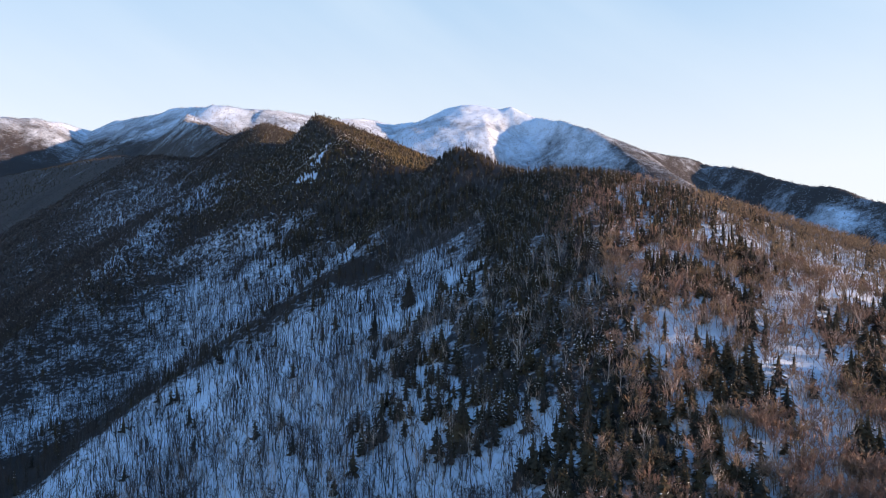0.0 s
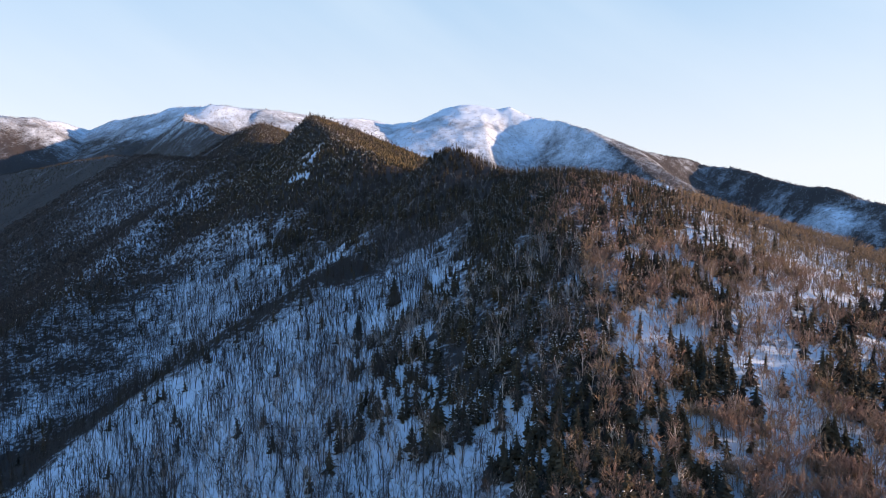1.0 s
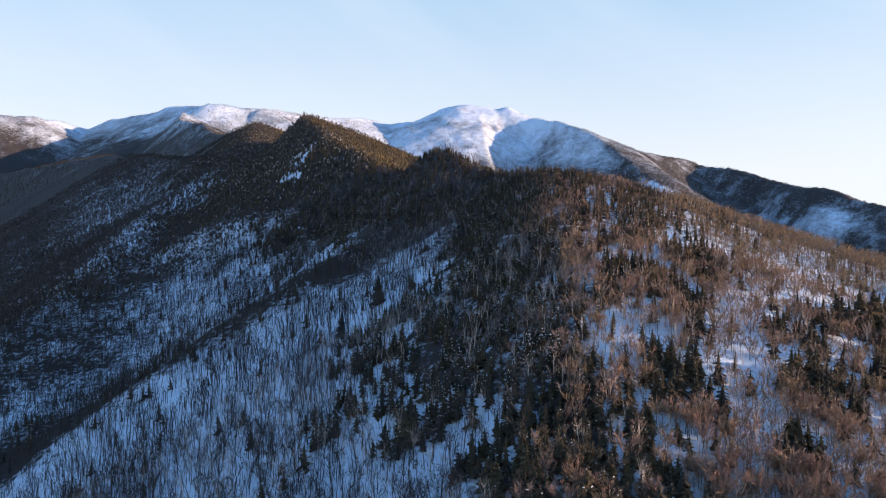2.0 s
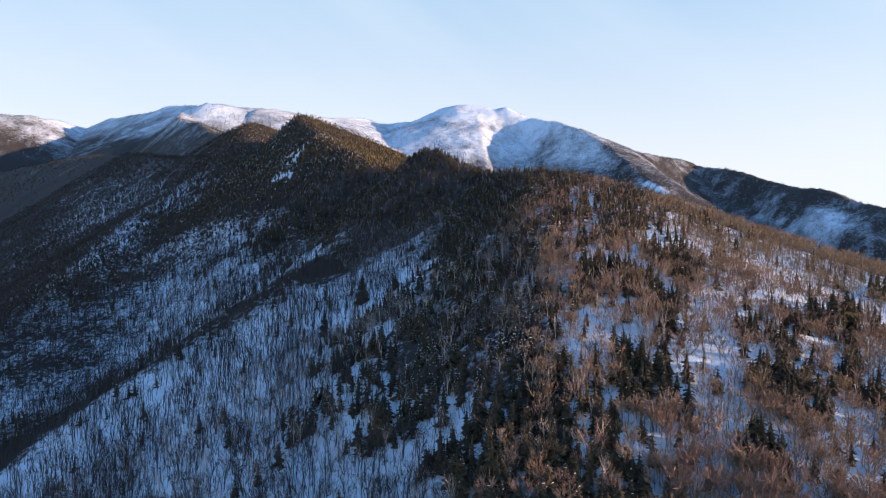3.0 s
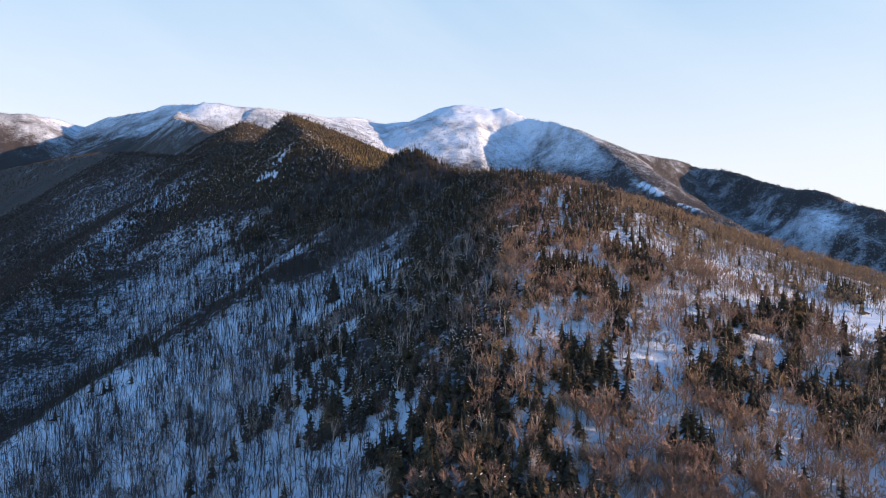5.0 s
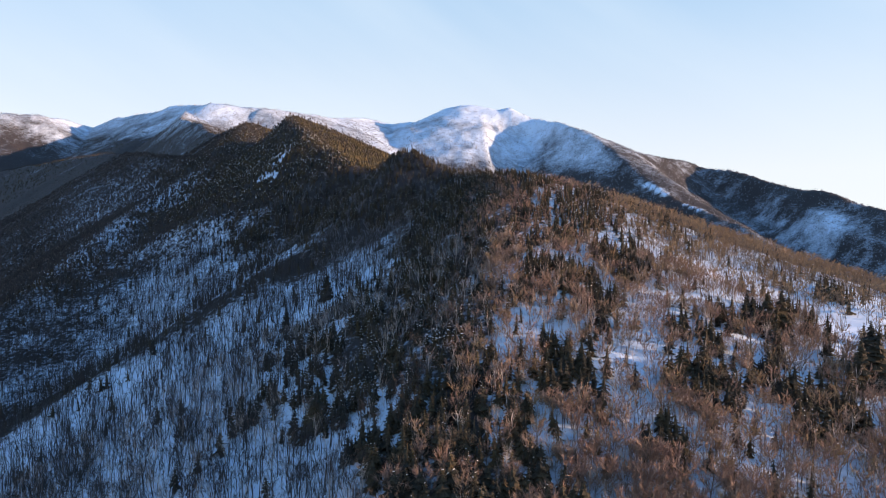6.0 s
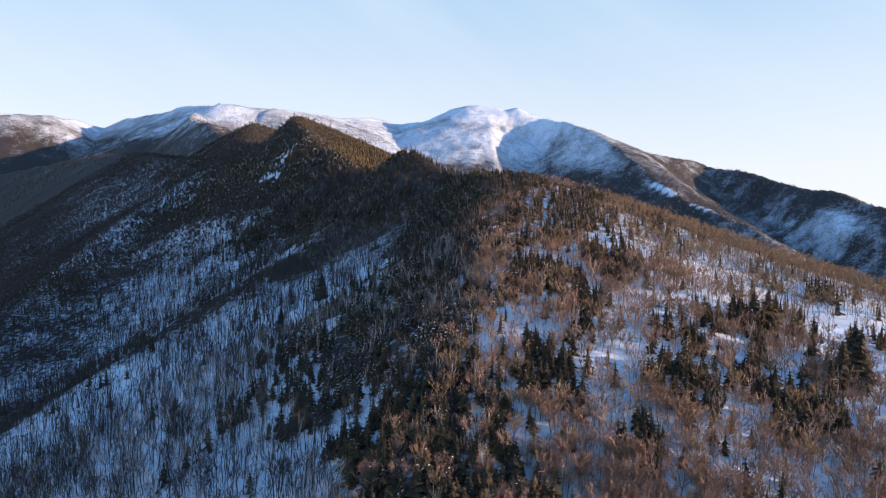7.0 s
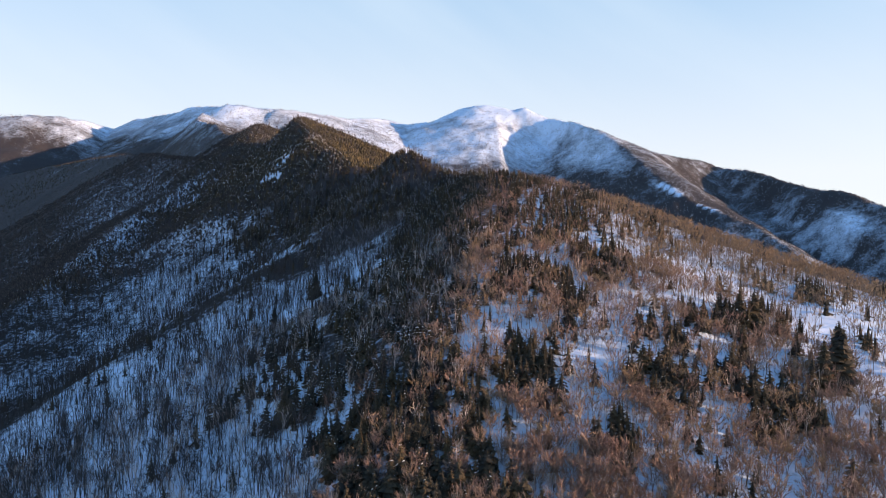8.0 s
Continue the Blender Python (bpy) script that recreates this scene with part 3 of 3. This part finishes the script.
def under_view(x, y, z):
    """True for ground so steeply below the path that it is passed unseen."""
    return (z + 10 - EYE) / np.hypot(x - CX, y - CY) < -0.50


def sow(count, r0, r1, power, a0=-48, a1=48):
    """Random places in the valley's wedge between two distances."""
    q = rng.random(count)
    e = 2 - power
    r = (r0 ** e + q * (r1 ** e - r0 ** e)) ** (1 / e)
    a = np.radians(rng.uniform(a0, a1, count))
    return CX + r * np.sin(a), CY + r * np.cos(a), r



make_ground()

# what the sight lines from the path reach: the woods behind the ridges stand thinner
def make_skyline():
    ang, rad = np.radians(np.linspace(-49, 49, 240)), np.geomspace(120, 4000, 160)
    a, r = np.meshgrid(ang, rad)
    e = (land(CX + r * np.sin(a), CY + r * np.cos(a), False) - EYE) / r
    return ang, rad, np.maximum.accumulate(e, 0)


SKY_A, SKY_R, SKY_E = make_skyline()


def behind(x, y, z):
    """True where a ridge in front hides a tree."""
    a, r = np.arctan2(x - CX, y - CY), np.hypot(x - CX, y - CY)
    i = np.clip(np.searchsorted(SKY_A, a), 0, len(SKY_A) - 1)
    j = np.clip(np.searchsorted(SKY_R, r) - 2, 0, len(SKY_R) - 1)
    return (z + 14 - EYE) / r < SKY_E[j, i] - 0.012


def stand(count, r0, r1, power, keep_hidden=0.2):
    x, y, r = sow(count, r0, r1, power)
    z = land(x, y)
    k = rng.random(count) < thin(x, y, z)
    k &= ~(behind(x, y, z) | under_view(x, y, z)) | (rng.random(count) < keep_hidden)
    x, y, z, r = x[k], y[k], z[k], r[k]
    return x, y, z, r, rng.random(len(x)) < conifer_share(x, y, z)


def sizes(n, lo=0.55, hi=1.3):
    return lo + (hi - lo) * rng.beta(2.2, 1.8, n)


# ---- the near slope: single trees first
x, y, z, r, con = stand(11000, 118, 345, 0, 0.25)
birch = ~con & (rng.random(len(x)) < 0.19)
wood = ~con & ~birch
BARE_ORDER = ["trunk", "limbs", "twigs"]
SPRUCE_ORDER = ["trunk", "crown", "snow"]


def single(name, f, mats, label, category, group):
    """A tree as a thing with its parts."""
    root = tagged(new(name), label, category, group)
    for part, m in mats.items():
        if part in f.parts:
            if part == "trunk" and "limbs" in f.parts:
                co, tr, _ = f.arrays(["trunk", "limbs"])
            else:
                co, tr = map(np.concatenate, f.parts[part])
            title = {"snow": "snow_cover", "twigs": "crown"}.get(part, part)
            ob = new(title, mesh_from(title, co, tr, None, [m]))
            ob.parent = root
            if part == "snow":
                tagged(ob, "white snow lumps on the boughs", kind="stuff")
    return root


def plant(templates, xs, ys, scales):
    """Copies of the templates at their places."""
    zs = land(xs, ys)
    for i, (px, py, pz, sc) in enumerate(zip(xs, ys, zs, scales)):
        m = pose(px, py, pz, rng.normal(0, 2.5), rng.normal(0, 2.5), rng.uniform(0, 360)) @ Matrix.Scale(sc, 4)
        ob = templates[i % len(templates)]
        if i < len(templates):
            ob.matrix_basis = m
        else:
            copy_thing(ob, m)


# tall spruces that stand out singly
TALL_X = np.array([207, 213, 200, 214, 222, 209, 6.4, -38, -20, 190, 231])
TALL_Y = np.array([266, 271, 264, 222, 226, 219, 215, 338, 366, 236, 240])
TALL_S = np.array([1.55, 1.2, 0.95, 1.5, 1.4, 1.0, 0.95, 1.1, 1.0, 1.1, 1.2])


def nearest(mask, count):
    """Splits off the trees that the path passes nearest."""
    order = np.flatnonzero(mask)
    order = order[np.argsort(np.hypot(x[order] - 70, y[order]))]
    rest = np.zeros(len(x), bool)
    rest[order[count:]] = True
    return order[:count], rest


sp, sp_rest = nearest(con, 300)
wd, wd_rest = nearest(wood & (sun_side(x, y) > -6), 300)
wd_rest |= wood & (sun_side(x, y) <= -6)
bi, bi_rest = nearest(birch, 160)
SPRUCE_MATS = {"trunk": BARK, "crown": NEEDLE, "snow": SNOW_CLUMP}
spruces = [single("spruce_tree", spruce(9, 13, 7, sn, w), SPRUCE_MATS, lab, "spruce", "spruces on the near slope")
           for sn, w, lab in ((6, 0.24, "dark green spruce with snow lumps on its boughs"), (2, 0.31, "broad dark green spruce standing in snow"),
                              (1, 0.2, "slim olive green spruce standing in snow"), (3, 0.27, "dark spruce lightly flecked with snow"))]
plant(spruces, x[sp], y[sp], sizes(300))
tall = [single("spruce_tree", spruce(11, 24, 8, 4, w * 0.9), SPRUCE_MATS, lab, "spruce", "spruces on the near slope")
        for w, lab in ((0.26, "tall dark spruce standing out above bare trees"), (0.21, "tall slim dark spruce among bare trees"))]
plant(tall, TALL_X, TALL_Y, TALL_S)
woods = [single("bare_tree", hardwood(10, 17, tw, 3, sprd, st, 0.13), {"trunk": BARK, "twigs": mat}, lab, "tree", "leafless trees on the near slope")
         for mat, tw, sprd, st, lab in ((TWIG, 300, 0.38, 0.3, "leafless tree with a reddish brown twig crown"), (TWIG_GOLD, 320, 0.45, 0.25, "wide leafless tree with pale brown twigs"),
                                   (TWIG_PALE, 260, 0.32, 0.36, "slim leafless tree with a high brown crown"), (TWIG, 340, 0.42, 0.26, "dense leafless tree with russet twigs"))]
plant(woods, x[wd], y[wd], sizes(300, 0.5, 1.25))
birches = [single("birch_tree", hardwood(12, 13, 45, 3, 0.28, 0.35, 0.06, 0.14), {"trunk": BIRCH, "twigs": TWIG}, lab, "birch", "birches on the near slope")
           for lab in ("pale birch with bare white limbs", "leafless white birch standing in snow", "slender white birch with thin bare twigs")]
plant(birches, np.r_[x[bi], 79, 88, 152], np.r_[y[bi], 217, 215, 300], np.r_[sizes(160, 0.6, 1.2), 1.2, 1.15, 1.1])

# ---- the rest of the near woods, joined
lit = sp_rest & ((sun_side(x, y) > 4) | (fall(x, y)[1] < 145))
dim = sp_rest & ~lit
forest("near_spruces", "dark green spruces on the sunlit slope", [spruce(9, 9, 5, sn, w, rich=False) for w, sn in ((0.2, 1), (0.23, 4), (0.26, 0), (0.28, 2))],
       SPRUCE_ORDER, [BARK, NEEDLE, SNOW_CLUMP], x[lit], y[lit], sizes(lit.sum(), 0.4, 1.3))
forest("shaded_spruces", "dark spruces flecked with snow on the shaded slope", [spruce(9, 8, 5, sn, w, rich=False, lump=0.85) for w, sn in ((0.2, 6), (0.22, 24), (0.25, 2), (0.24, 14), (0.27, 36), (0.21, 8))],
       SPRUCE_ORDER, [BARK, NEEDLE, SNOW_CLUMP], x[dim], y[dim], sizes(dim.sum(), 0.45, 1.25))
# trees off the sunlit side get the bark and twigs with shade painted in
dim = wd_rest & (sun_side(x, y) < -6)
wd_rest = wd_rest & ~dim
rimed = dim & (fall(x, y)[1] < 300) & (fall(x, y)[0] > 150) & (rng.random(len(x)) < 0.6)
forest("shaded_bare_trees", "leafless trees on the shaded snowy slope, shade painted into their bark", [hardwood(12.5, 8, 46, 1, sprd, st, 0.14, 0.17, 0.035) for sprd, st in ((0.18, 0.4), (0.23, 0.3), (0.28, 0.35), (0.32, 0.25), (0.26, 0.3))],
       BARE_ORDER, [BARK_SHADE, BARK_SHADE, TWIG_SHADE], x[dim & ~rimed], y[dim & ~rimed], sizes((dim & ~rimed).sum(), 0.5, 1.25), 0.07)
forest("rimed_bare_trees", "leafless trees with rime on their twigs", [hardwood(10, 8, 50, 1, sprd, 0.3, 0.16, 0.15, 0.04) for sprd in (0.24, 0.3, 0.36)],
       BARE_ORDER, [BARK_SHADE, TWIG_RIME, TWIG_RIME], x[rimed], y[rimed], sizes(rimed.sum(), 0.5, 1.2), 0.07)
mix_ = rng.random(len(x))
for name, label, twig, m in (("near_bare_trees", "leafless russet trees on the near slope", TWIG, wd_rest & (mix_ < 0.45)),
                             ("near_pale_trees", "leafless pale brown trees on the near slope", TWIG_PALE, wd_rest & (mix_ > 0.45) & (mix_ < 0.68)),
                             ("near_golden_trees", "leafless golden brown trees on the near slope", TWIG_GOLD, wd_rest & (mix_ > 0.68))):
    forest(name, label, [hardwood(10, 9, 130, 1, sprd, 0.26, 0.19, 0.14) for sprd in (0.28, 0.33, 0.38, 0.43)],
           BARE_ORDER, [BARK, BARK, twig], x[m], y[m], sizes(m.sum(), 0.45, 1.2), 0.06)
sx, sy, _ = sow(16000, 118, 345, 0)
k = ~under_view(sx, sy, land(sx, sy)) & (rng.random(16000) < 0.28 + 0.9 * fbm(sx, sy, 30, 3, 210) + 0.5 * (conifer_share(sx, sy, land(sx, sy)) > 0.4)) & (sun_side(sx, sy) > -25) & (rng.random(16000) > 0.6 * np.clip((sx - 140) / 40, 0, 1))
forest("saplings", "russet leafless saplings and brush in the snow", [hardwood(3.5, 4, 15, 1, 0.4, 0.12, 0.17, 0.05) for i in range(4)],
       BARE_ORDER, [BARK, BARK, TWIG], sx[k], sy[k], sizes(k.sum(), 0.6, 1.4))
forest("near_birches", "pale leafless birches on the near slope", [hardwood(12, 10, 30, 1, 0.28, 0.35, 0.1, 0.15) for i in range(3)],
       BARE_ORDER, [BIRCH, BIRCH, TWIG], x[bi_rest], y[bi_rest], sizes(bi_rest.sum(), 0.6, 1.2))

# ---- the flank and hilltop in the middle distance
x, y, z, r, con = stand(30000, 345, 640, 0.3, 0.08)
sunny = (x > 60) & (fall(x, y)[1] < 330)
forest("flank_spruces", "dark snow-flecked spruces along the ridge", [spruce(8.5, 5, 4, sn, w, rich=False, lump=0.7) for w, sn in ((0.2, 2), (0.23, 8), (0.25, 3), (0.24, 15), (0.22, 0))],
       SPRUCE_ORDER, [BARK, NEEDLE, SNOW_CLUMP], x[con], y[con], sizes(con.sum()) * (1 - 0.45 * np.clip((z[con] - 215) / 40, 0, 1)))
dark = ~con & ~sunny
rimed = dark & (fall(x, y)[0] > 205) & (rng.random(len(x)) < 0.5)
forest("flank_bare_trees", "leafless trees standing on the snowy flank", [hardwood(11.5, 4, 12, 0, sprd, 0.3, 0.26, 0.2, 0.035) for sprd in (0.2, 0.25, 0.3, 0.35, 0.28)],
       BARE_ORDER, [BARK_SHADE, BARK_SHADE, TWIG_SHADE], x[dark & ~rimed], y[dark & ~rimed], sizes((dark & ~rimed).sum(), 0.5, 1.2), 0.07)
forest("flank_rimed_trees", "leafless trees white with rime on the flank", [hardwood(8, 4, 12, 0, sprd, 0.28, 0.28, 0.18, 0.04) for sprd in (0.25, 0.3, 0.35)],
       BARE_ORDER, [BARK_SHADE, TWIG_RIME, TWIG_RIME], x[rimed], y[rimed], sizes(rimed.sum(), 0.5, 1.2), 0.07)
gold = ~con & sunny & (x + rng.normal(0, 18, len(x)) > 165)
for name, label, twig, size, m in (("crest_golden_trees", "leafless golden brown trees along the crest", TWIG_GOLD, (0.6, 1.15), gold), ("crest_bare_trees", "leafless russet trees below the hilltop", TWIG, (0.4, 0.85), ~con & sunny & ~gold)):
    forest(name, label, [hardwood(10.5, 4, 20, 0, sprd, 0.25, 0.36, 0.14) for sprd in (0.3, 0.35, 0.4, 0.34)],
           BARE_ORDER, [BARK, BARK, twig], x[m], y[m], sizes(m.sum(), *size), 0.06)

# ---- the wooded peak and the valley sides
x, y, z, r, con = stand(130000, 640, 1400, 0.8, 0.05)
# the peak's sunny side wears the sunlit needle tone, the shaded side the dark one
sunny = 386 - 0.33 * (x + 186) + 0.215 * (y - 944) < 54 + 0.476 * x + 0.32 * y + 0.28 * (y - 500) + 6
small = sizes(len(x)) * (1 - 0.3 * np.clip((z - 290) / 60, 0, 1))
for name, label, flecks, wood_, m in (("peak_lit_spruces", "dense spruce wood on the sunny side of the peak, needles painted sunlit", 0, NEEDLE_LIT, con & sunny), ("peak_spruces", "dark snow-flecked spruce wood on the peak", 12, NEEDLE, con & ~sunny)):
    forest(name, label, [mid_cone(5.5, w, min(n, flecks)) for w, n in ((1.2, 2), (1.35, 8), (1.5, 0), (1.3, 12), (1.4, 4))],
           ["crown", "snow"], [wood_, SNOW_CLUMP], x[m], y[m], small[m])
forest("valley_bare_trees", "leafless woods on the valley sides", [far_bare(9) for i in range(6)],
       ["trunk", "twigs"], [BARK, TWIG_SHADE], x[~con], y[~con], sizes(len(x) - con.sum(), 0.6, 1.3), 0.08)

# ---- the far mountains
x, y, z, r, con = stand(140000, 1400, 3700, 1.0, 0.04)
con = rng.random(len(x)) < 0.18 + 0.4 * np.clip(fbm(x, y, 300, 3, 150) * 2, -0.5, 1) + np.clip((z - 450) / 300, 0, 0.6)
rime_haze = z - frost_line(x, y) + rng.normal(0, 25, len(x))
# trees under the frost line paled here to stand in for distance haze
rime_haze = np.where((x > 300) & (rng.random(len(x)) < 0.4), 1.0, rime_haze)
dark = (rime_haze > 0) & (z < 720) & (rng.random(len(x)) < np.where((x > 250) & (x < 700), 0.07, 0.03))
white = (rime_haze > 0) & ~dark & (rng.random(len(x)) < np.clip(1.15 - (z - 560) / 330, 0.15, 1))
bald = (rime_haze > 0) & ~white & ~dark
a = (con & ~white & ~bald) | dark
b = ~con & ~white & ~bald & ~dark
forest("far_spruces", "far dark spruce woods on the mountains", [far_cone(3.6, 1.3) for i in range(5)], ["crown"], [NEEDLE], x[a], y[a], sizes(a.sum(), 0.7, 1.3))
forest("far_bare_woods", "far leafless woods on the mountains", [far_bare(4.5) for i in range(5)], ["trunk", "twigs"], [BARK, TWIG_SHADE], x[b], y[b], sizes(b.sum(), 0.7, 1.3))
forest("far_frosted_and_hazed_woods", "frosted white spruces high on the mountains and haze-pale ones at the right", [far_cone(3.6, 1.5) for i in range(5)], ["crown"], [FROST_HAZE], x[white], y[white], sizes(white.sum(), 0.6, 1.2))


# ---- bare rock beside the snow chute on the peak
def rock(size, seed):
    """A weathered crag: an uneven block with chipped faces."""
    bm = bmesh.new()
    bmesh.ops.create_icosphere(bm, subdivisions=3, radius=1.0)
    for v in bm.verts:
        p = v.co.normalized()
        k = 1 + 0.35 * noise.noise(p * 1.7 + Vector((seed, 0, 0))) + 0.16 * noise.noise(p * 4.5 + Vector((0, seed, 0)))
        k = round(k * 6) / 6 * 0.5 + k * 0.5
        v.co = Vector((p.x * k * size[0], p.y * k * size[1], p.z * k * size[2]))
    me = bpy.data.meshes.new("crag")
    bm.to_mesh(me)
    bm.free()
    me.materials.append(ROCK)
    return me


for i, (cx, cy, size) in enumerate([(-151, 700, (5, 4, 4)), (-150, 716, (4, 5, 5)), (-149, 731, (4.5, 4, 5)), (-146, 746, (5, 4, 4.5)), (-134, 722, (3, 4, 3)), (-196, 925, (4, 5, 3.5)), (-199, 938, (3.5, 5, 4))]):
    ob = tagged(new("rock_crag", rock(size, 3.1 * i)), "grey rock crag dusted with snow on the peak", "rock", "crags on the peak")
    ob.matrix_basis = pose(cx, cy, float(land(cx, cy)) + 0.5, 0, 0, 40 * i)
